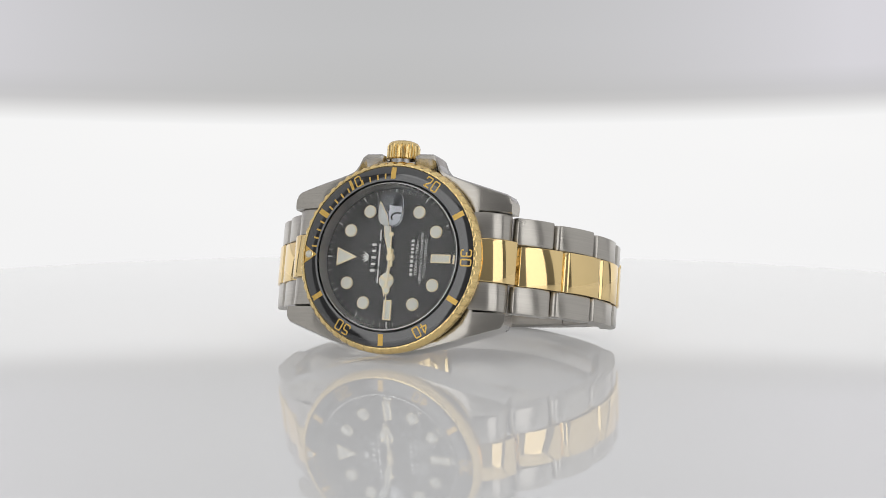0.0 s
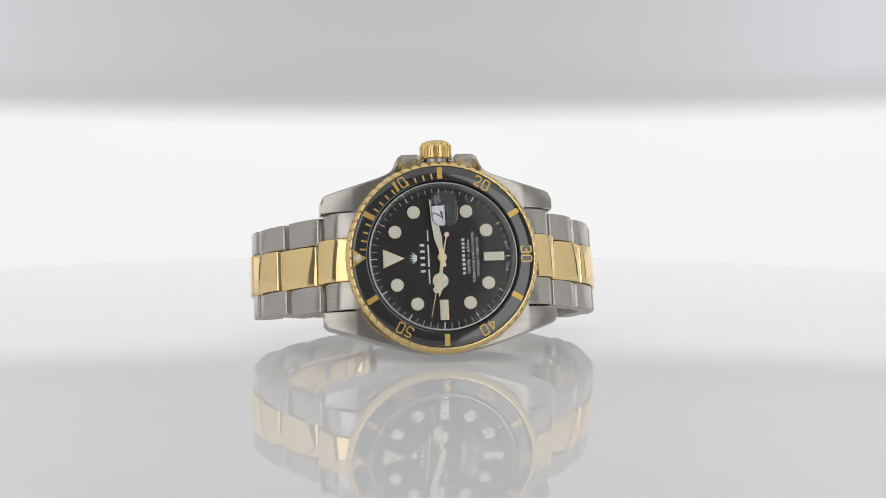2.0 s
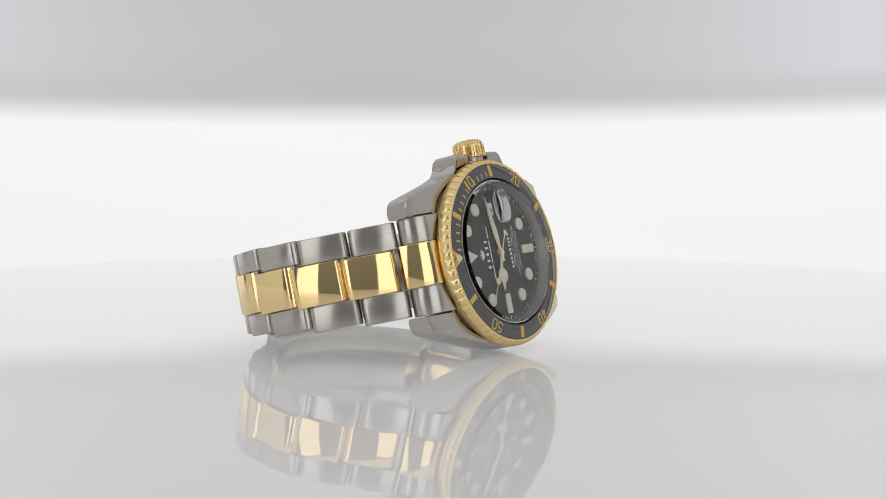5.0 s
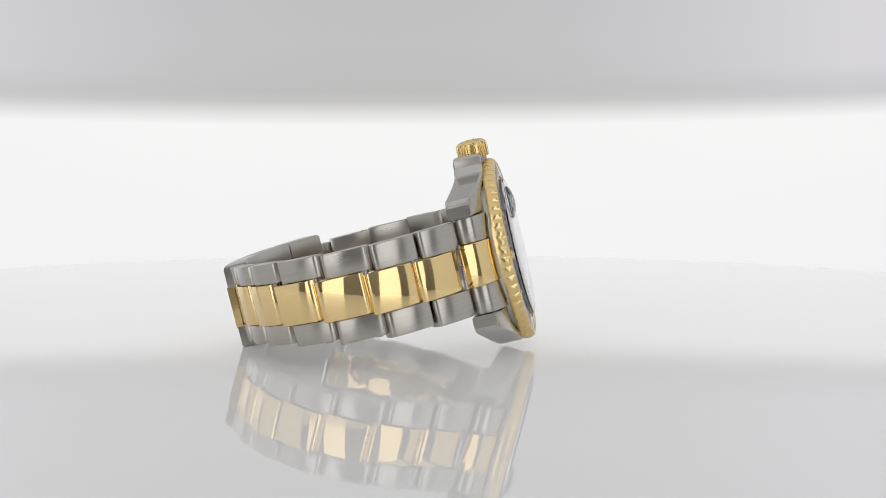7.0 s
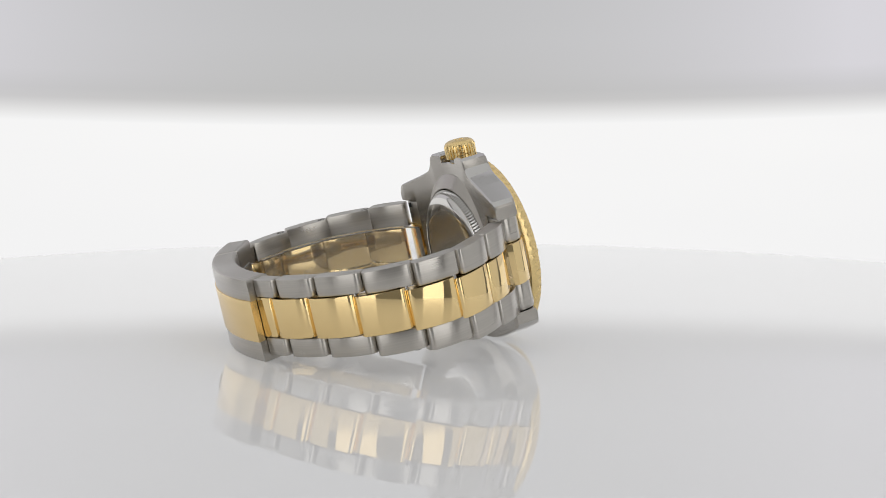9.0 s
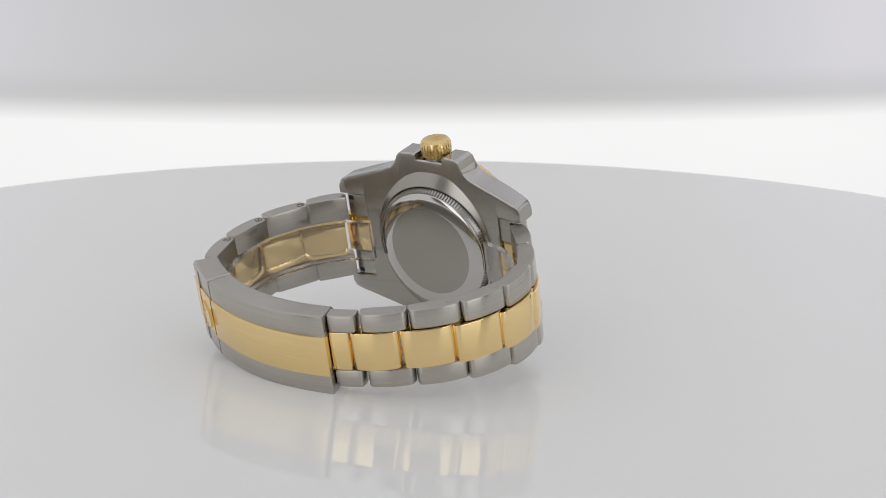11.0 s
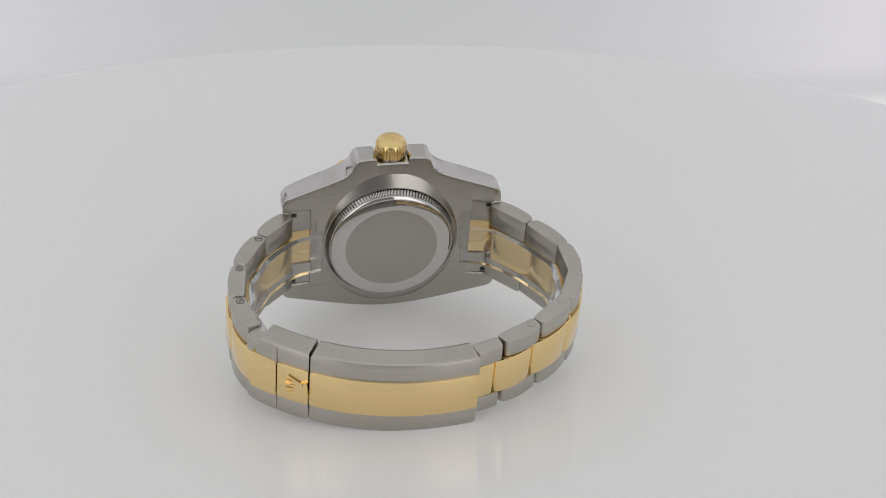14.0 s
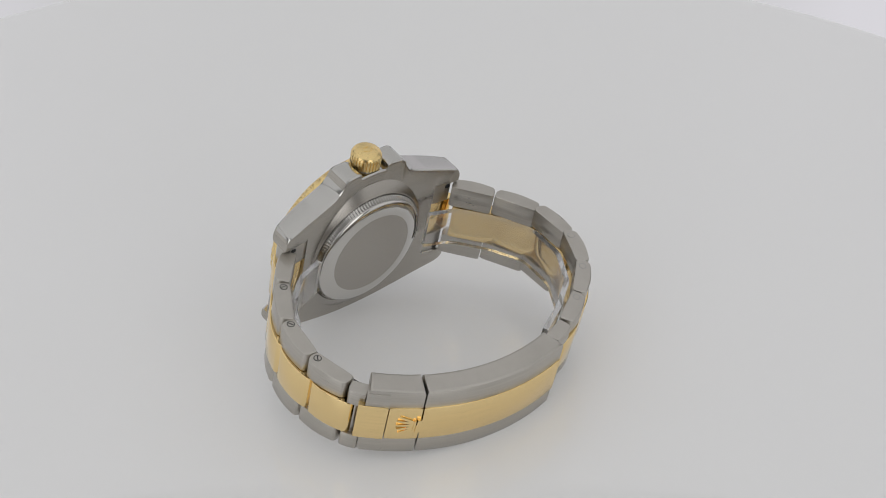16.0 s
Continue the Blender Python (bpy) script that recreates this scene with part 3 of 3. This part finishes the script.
def build_crystal():
    bm = bmesh.new()
    lathe(bm, [(0.01, 0.7), (7, 0.7), (14.9, 0.7), (15.0, 0.7), (15.05, 0.6), (15.05, -0.75), (14.75, -1.04), (14.65, -1.05), (7, -1.05), (0.01, -1.05)], 160)
    crystal = part("crystal", bm, glass, watch, "clear flat sapphire crystal")
    crystal.visible_shadow = False
    # bulging date lens at three o'clock
    bm = bmesh.new()
    cx, cz, hw, hh = 0.45, 9.6, 2.75, 3.55
    rings = []
    n = 40
    for f, y in ((1.0, -1.0), (1.0, -1.2), (0.96, -1.42), (0.88, -1.6), (0.76, -1.82), (0.6, -2.02), (0.42, -2.18), (0.22, -2.28), (0.02, -2.31)):
        loop = []
        for k in range(n):
            a = 2 * math.pi * k / n
            c, s_ = math.cos(a), math.sin(a)
            p = 0.62
            loop.append(bm.verts.new((cx + f * hw * math.copysign(abs(c) ** p, c), y, cz + f * hh * math.copysign(abs(s_) ** p, s_))))
        rings.append(loop)
    for a, b in zip(rings, rings[1:]):
        for k in range(n):
            bm.faces.new((a[k], a[(k + 1) % n], b[(k + 1) % n], b[k]))
    bm.faces.new(rings[0])
    bm.faces.new(rings[-1])
    lens = part("date_lens", bm, lens_glass, crystal, "bulging clear magnifying lens")
    lens.visible_shadow = False


build_crystal()


def build_crown():
    def about(bm, rings, n, wave=None, caps=(False, False)):
        loops = []
        for i, (r, z) in enumerate(rings):
            loops.append([bm.verts.new(((r + (wave(i, k) if wave else 0)) * math.cos(2 * math.pi * k / n),
                                        4.1 + (r + (wave(i, k) if wave else 0)) * math.sin(2 * math.pi * k / n), z)) for k in range(n)])
        for a, b in zip(loops, loops[1:]):
            for k in range(n):
                bm.faces.new((a[k], a[(k + 1) % n], b[(k + 1) % n], b[k]))
        if caps[0]:
            bm.faces.new(loops[0])
        if caps[1]:
            bm.faces.new(loops[-1])

    def wave(i, k):
        return (-0.22 if k % 6 in (0, 1) else 0.04) if 1 <= i <= 3 else 0

    bm = bmesh.new()
    about(bm, [(2.9, 20.7), (3.35, 20.9), (3.4, 22.6), (3.4, 23.4), (3.2, 23.95), (2.9, 24.3), (2.2, 24.6), (1.2, 24.72), (0.05, 24.75)], 28 * 6, wave, (True, False))
    crown = part("crown", bm, gold_bezel, watch, "fluted yellow gold winding crown", sharp=45)
    bm = bmesh.new()
    about(bm, [(2.7, 18.0), (2.7, 20.75)], 40, None, (True, True))
    part("crown_tube", bm, steel_shaded, crown, "steel tube under the crown, shade in its colour")
    bm = bmesh.new()
    for k in range(5):
        a = radians(-50 + 25 * k)
        x, y = 1.3 * math.sin(a), 4.1 + 1.3 * math.cos(a) - 0.6
        slab(bm, [(x - 0.14, y - 0.14), (x + 0.14, y - 0.14), (x + 0.14, y + 0.14), (x - 0.14, y + 0.14)], 24.6, 24.82, 0.04)
    slab(bm, [(-0.6, 3.2), (0.6, 3.2), (0.6, 3.5), (-0.6, 3.5)], 24.6, 24.84, 0.04)
    part("emblem", bm, gold_bezel, crown, "small raised plain sign")


build_crown()


def build_case_back():
    bm = bmesh.new()
    lathe(bm, [(17.7, 7.0), (17.7, 7.78), (17.45, 7.98), (14.95, 9.25), (14.75, 9.25), (14.3, 7.6)], 160)
    ring = part("case_back", bm, steel_disc, watch, "satin steel screw-down case back", sharp=25)
    bm = bmesh.new()
    n = 124 * 4
    lathe(bm, [(14.5, 8.9), (14.5, 9.5), (14.05, 10.3), (13.85, 10.45), (13.4, 10.5)], n,
          lambda i, k: (-0.55 if k % 4 in (0, 1) else 0.0) if 1 <= i <= 2 else 0)
    part("fluted_ring", bm, steel_flank, ring, "finely fluted steel ring", sharp=30)
    bm = bmesh.new()
    lathe(bm, [(13.75, 10.2), (13.7, 10.5), (13.4, 10.72), (12.9, 10.9), (12.2, 11.07), (11.4, 11.2), (10.6, 11.29), (10.3, 11.3)], 160)
    part("polished_band", bm, steel_band, ring, "mirror-polished steel band", sharp=60)
    bm = bmesh.new()
    lathe(bm, [(10.4, 11.24), (10.35, 11.31), (10.2, 11.33), (4, 11.33), (0.01, 11.33)], 120)
    part("centre_disc", bm, steel_centre, ring, "satin steel disc")


build_case_back()

# bracelet: joints of the outer face, (x, y), from each end piece to the clasp
LEFT = [(-24.4, 9.9), (-32.4, 18.0), (-37.6, 27.5), (-36.8, 38.2), (-31.5, 47.5), (-22.7, 54.1), (-13.7, 58.7)]
RIGHT = [(24.4, 9.9), (32.6, 17.0), (37.6, 27.0), (38.1, 38.0), (34.6, 48.0)]


def drift(x, y):
    """The bracelet twists a little on its way from the case to the clasp."""
    u = max(0.0, (y - 10) / 48)
    return u ** 1.6 * (1.65 - 0.042 * x)


def half_width(y):
    return 10.0 - 1.75 * min(1, max(0, (y - 10) / 46))


def link_outline(a, b, s, thick, gap, bulge, shift=0.0):
    """Side outline of a link between two joints: bowed outer face, rounded ends, flatter inner face."""
    a, b = Vector(a), Vector(b)
    d = (b - a).normalized()
    inward = Vector((d.y, -d.x)) if s < 0 else Vector((-d.y, d.x))
    a, b = a + d * (gap / 2 + shift), b - d * (gap / 2 - shift)
    length = (b - a).length
    pts = []
    for u in (0, 0.015, 0.035, 0.06, 0.09, 0.17, 0.25, 0.34, 0.42, 0.5, 0.58, 0.66, 0.75, 0.83, 0.9, 0.95, 0.98, 1):
        drop = 0.75 * max(0, 1 - u / 0.075) ** 1.8 + 0.45 * max(0, (u - 0.95) / 0.05) ** 2
        pts.append(a + d * (length * u) - inward * (bulge * (1 - (2 * u - 1) ** 2)) + inward * drop)
    for q in (0.35, 0.7, 0.92):
        pts.append(b + inward * (thick * q) + d * (0.12 * math.sin(q * 3.1)))
    for u in (0.93, 0.5, 0.07):
        pts.append(a + d * (length * u) + inward * (thick + 0.05 * bulge))
    for q in (0.92, 0.7, 0.35):
        pts.append(a + inward * (thick * q) - d * (0.12 * math.sin(q * 3.1)))
    return [(p.x, p.y) for p in pts]


def build_links(joints, s):
    steel = [Vector((s * 23.9, 8.7))]
    for p, q in zip(joints, joints[1:]):
        steel.append(Vector(q) - (Vector(q) - Vector(p)).normalized() * 2.3)
    for i, (a, b) in enumerate(zip(joints, joints[1:])):
        x, y = (a[0] + b[0]) / 2, (a[1] + b[1]) / 2
        c, w = drift(x, y), half_width(y)
        bm = bmesh.new()
        slab(bm, link_outline(a, b, s, 2.9, 0.5, 0.8), c - 4.2, c + 4.2, 0.18)
        part("gold_link", bm, gold_bright, watch, "polished yellow gold bracelet link")
        for z0, z1 in ((c + 4.3, c + w), (c - w, c - 4.3)):
            bm = bmesh.new()
            slab(bm, link_outline(steel[i], steel[i + 1], s, 3.0, 0.75, 0.7), z0, z1, 0.25, 2)
            link = part("steel_link", bm, steel_round, watch, "brushed steel bracelet link")
            if i >= len(joints) - 4 and z1 > 5:
                m = steel[i].lerp(steel[i + 1], 0.16)
                m += (Vector((0, 30)) - m).normalized() * 1.6
                # a dark disc and bar paint the shade in the screw's recess and slot
                bm = bmesh.new()
                slab(bm, [(m.x + 0.85 * math.cos(k * 0.393), m.y + 0.85 * math.sin(k * 0.393)) for k in range(16)], z1 - 0.3, z1 + 0.03, 0)
                part("screw_hole", bm, hole_black if s > 0 else steel_shaded, link, "rim round a link screw, its shade a dark disc")
                bm = bmesh.new()
                slab(bm, [(m.x + 0.68 * math.cos(k * 0.393), m.y + 0.68 * math.sin(k * 0.393)) for k in range(16)], z1 - 0.3, z1 + 0.08, 0.08)
                part("screw", bm, steel_round, link, "small steel link screw")
                if s < 0:
                    continue
                d = Vector((math.cos(2.1 * i + s), math.sin(2.1 * i + s)))
                e = Vector((-d.y, d.x)) * 0.13
                bm = bmesh.new()
                slab(bm, [tuple(m + d * p + e * q) for p, q in ((-0.6, -1), (0.6, -1), (0.6, 1), (-0.6, 1))], z1 - 0.2, z1 + 0.1, 0)
                part("screw_slot", bm, hole_black, link, "slot of a link screw, its shade a black bar")
        # hinge bars bridging the joints
        mid = Vector(b)
        bm = bmesh.new()
        inw = (Vector((0, 30)) - mid).normalized() * 1.6
        slab(bm, [(mid.x + inw.x + 0.75 * math.cos(k * 0.524), mid.y + inw.y + 0.75 * math.sin(k * 0.524)) for k in range(12)], c - w + 0.8, c + w - 0.8, 0.1)
        part("hinge_pin", bm, steel_shaded, watch, "steel hinge pin")


build_links(LEFT, -1)
build_links(RIGHT, 1)


def build_clasp():
    """Folding clasp: a gold strip between bevelled steel sides, and a flip-lock with a plain raised sign."""
    centre, radius = Vector((1.28, 13.5)), 49.19

    def arc(a0, a1, r, n):
        return [(centre.x + r * math.sin(radians(a0 + (a1 - a0) * k / n)), centre.y + r * math.cos(radians(a0 + (a1 - a0) * k / n))) for k in range(n + 1)]

    def band(a0, a1, r0, r1, n=14):
        return arc(a0, a1, r1, n) + arc(a1, a0, r0, n)

    zc = drift(8, 59) + 0.35
    cover = None
    # cover
    bm = bmesh.new()
    slab(bm, band(-13.0, 27.3, radius - 1.3, radius + 0.25, 24), zc - 4.5, zc + 4.5, 0.2)
    cover = part("clasp_cover", bm, gold_satin, watch, "yellow gold strip of the folding clasp")
    for z0, z1 in ((zc + 3.7, zc + 9.0), (zc - 9.0, zc - 3.7)):
        bm = bmesh.new()
        slab(bm, band(-13.0, 27.3, radius - 5.3, radius, 24), z0, z1, 0.7, 2)
        part("clasp_side", bm, steel_round, cover, "brushed steel side of the clasp")
    # flip-lock
    bm = bmesh.new()
    slab(bm, band(27.7, 35.6, radius - 1.4, radius + 0.3, 5), zc - 4.5, zc + 4.5, 0.2)
    lock = part("flip_lock", bm, gold_satin, watch, "gold flip-lock of the clasp")
    bm = bmesh.new()
    slab(bm, band(35.9, 43.0, radius - 1.2, radius + 0.45, 5), zc - 4.6, zc + 4.6, 0.2)
    part("lock_tab", bm, gold_satin, lock, "gold tab of the flip-lock")
    for z0, z1 in ((zc + 3.7, zc + 9.0), (zc - 9.0, zc - 3.7)):
        bm = bmesh.new()
        slab(bm, band(27.7, 41.0, radius - 5.3, radius, 10), z0, z1, 0.6, 2)
        part("lock_side", bm, steel_round, lock, "brushed steel side of the flip-lock")
        bm = bmesh.new()
        lo, hi = (z0, z1 - 0.9) if z0 > 0 else (z0 + 0.9, z1)
        slab(bm, band(35.85, 41.4, radius - 1.0, radius + 0.22, 6), lo, hi, 0.12)
        part("tab_side", bm, steel_round, lock, "brushed steel side of the lock tab")
    # raised sign on the lock: a fan of five rays over an oval
    bm = bmesh.new()

    def on_lock(u, v):
        a = radians(28.5 + u / radius * 57.3)
        return a, zc + v

    def ray(u0, v0, u1, v1, w, h):
        d = Vector((u1 - u0, v1 - v0)).normalized()
        nrm = Vector((-d.y, d.x)) * w
        corner = [(u0 + nrm.x, v0 + nrm.y), (u1 + nrm.x * 0.6, v1 + nrm.y * 0.6), (u1 - nrm.x * 0.6, v1 - nrm.y * 0.6), (u0 - nrm.x, v0 - nrm.y)]
        lo, hi = [], []
        for u, v in corner:
            a, z = on_lock(u, v)
            for rr, into in ((radius + 0.1, lo), (radius + 0.3 + h, hi)):
                into.append(bm.verts.new((centre.x + rr * math.sin(a), centre.y + rr * math.cos(a), z)))
        bm.faces.new(hi)
        for k in range(4):
            bm.faces.new((lo[k], lo[(k + 1) % 4], hi[(k + 1) % 4], hi[k]))

    for k in range(5):
        a = radians(-48 + 24 * k)
        ray(0.6, 1.1 * math.sin(a), 0.6 + 3.6 * math.cos(a) ** 0.5, 3.1 * math.sin(a), 0.36, 0.4)
    ray(-0.3, -1.8, -0.3, 1.8, 0.65, 0.75)
    ray(0.5, -1.4, 0.5, 1.4, 0.3, 0.55)
    part("emblem", bm, gold_bright, lock, "raised plain gold sign")
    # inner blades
    # blades take the steel with shade put into its colour
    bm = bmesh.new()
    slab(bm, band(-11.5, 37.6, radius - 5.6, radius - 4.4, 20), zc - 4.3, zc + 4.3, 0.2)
    part("inner_blade", bm, steel_shaded, cover, "steel folding blade")
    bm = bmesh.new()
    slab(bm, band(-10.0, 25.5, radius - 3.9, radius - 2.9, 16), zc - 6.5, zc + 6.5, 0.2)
    part("inner_blade", bm, steel_shaded, cover, "steel folding blade")
    # narrow pieces that join the bracelet to the clasp
    for joint, nxt, s in (((-13.7, 58.7), (-9.4, 60.1), -1), ((34.6, 48.0), (33.1, 50.0), 1)):
        c = drift(*joint)
        bm = bmesh.new()
        slab(bm, link_outline(joint, nxt, s, 3.0, 0.2, 0.05), c - 4.2, c + 4.3, 0.15)
        if s < 0:
            part("half_link", bm, gold_bright, watch, "narrow gold end link")
        else:
            bm.free()
        for z0, z1 in ((c + 4.4, c + 8.1), (c - 8.1, c - 4.3)):
            bm = bmesh.new()
            slab(bm, link_outline(Vector(joint) + (Vector(joint) - Vector(nxt)).normalized() * 1.9, nxt, s, 3.1, 0.5, 0.2), z0, z1, 0.25, 2)
            part("half_link", bm, steel_round, watch, "narrow steel end link")


build_clasp()


def build_liner(joints, s):
    """A strip of clear protective film curving along the inside of the bracelet."""
    pts = [(s * 15.6, 11.6)]
    for a, b in zip(joints, joints[1:]):
        for u in (0.1, 0.5, 0.9):
            m = Vector(a).lerp(Vector(b), u)
            n = (Vector((2 * (1 if s > 0 else -1), 30)) - m).normalized()
            pts.append(tuple(m + n * (4.9 if m.y > 14 else 4.5)))
    pts = rounded([(p[0], p[1]) for p in pts], 3.0, 4)
    bm = bmesh.new()
    rows = []
    for i, p in enumerate(pts):
        q = Vector(pts[min(i + 1, len(pts) - 1)]) - Vector(pts[max(i - 1, 0)])
        n = Vector((-q.y, q.x)).normalized() * 0.6
        c = drift(*p)
        z0, z1 = c - 4.6, c + 5.0
        rows.append([bm.verts.new(v) for v in ((p[0] - n.x, p[1] - n.y, z0), (p[0] + n.x, p[1] + n.y, z0), (p[0] + n.x, p[1] + n.y, z1), (p[0] - n.x, p[1] - n.y, z1))])
    for a, b in zip(rows, rows[1:]):
        for k in range(4):
            bm.faces.new((a[k], a[(k + 1) % 4], b[(k + 1) % 4], b[k]))
    bm.faces.new(rows[0])
    bm.faces.new(rows[-1])
    strip = part("protective_film", bm, film, watch, "clear plastic film inside the bracelet")
    strip.visible_shadow = False


build_liner(LEFT, -1)
build_liner(RIGHT, 1)


# ---------------------------------------------------------------- what moves
def motions():
    steps = [0.5 * k for k in range(33)]
    walk(watch, [(t, pose(0, 0, 0, 0, 0, turn(t))) for t in steps])
    walk(turntable, [(t, pose(0, 0, 0, 0, 0, turn(t))) for t in steps])
    walk(backdrop, [(t, arm(a)) for t, a in SWING])
    # the seconds hand sweeps six degrees a second
    walk(seconds, [(t, SEAT @ pose(0, 0, 0, 0, 270.8 + 6 * t, 0)) for t in steps])


motions()
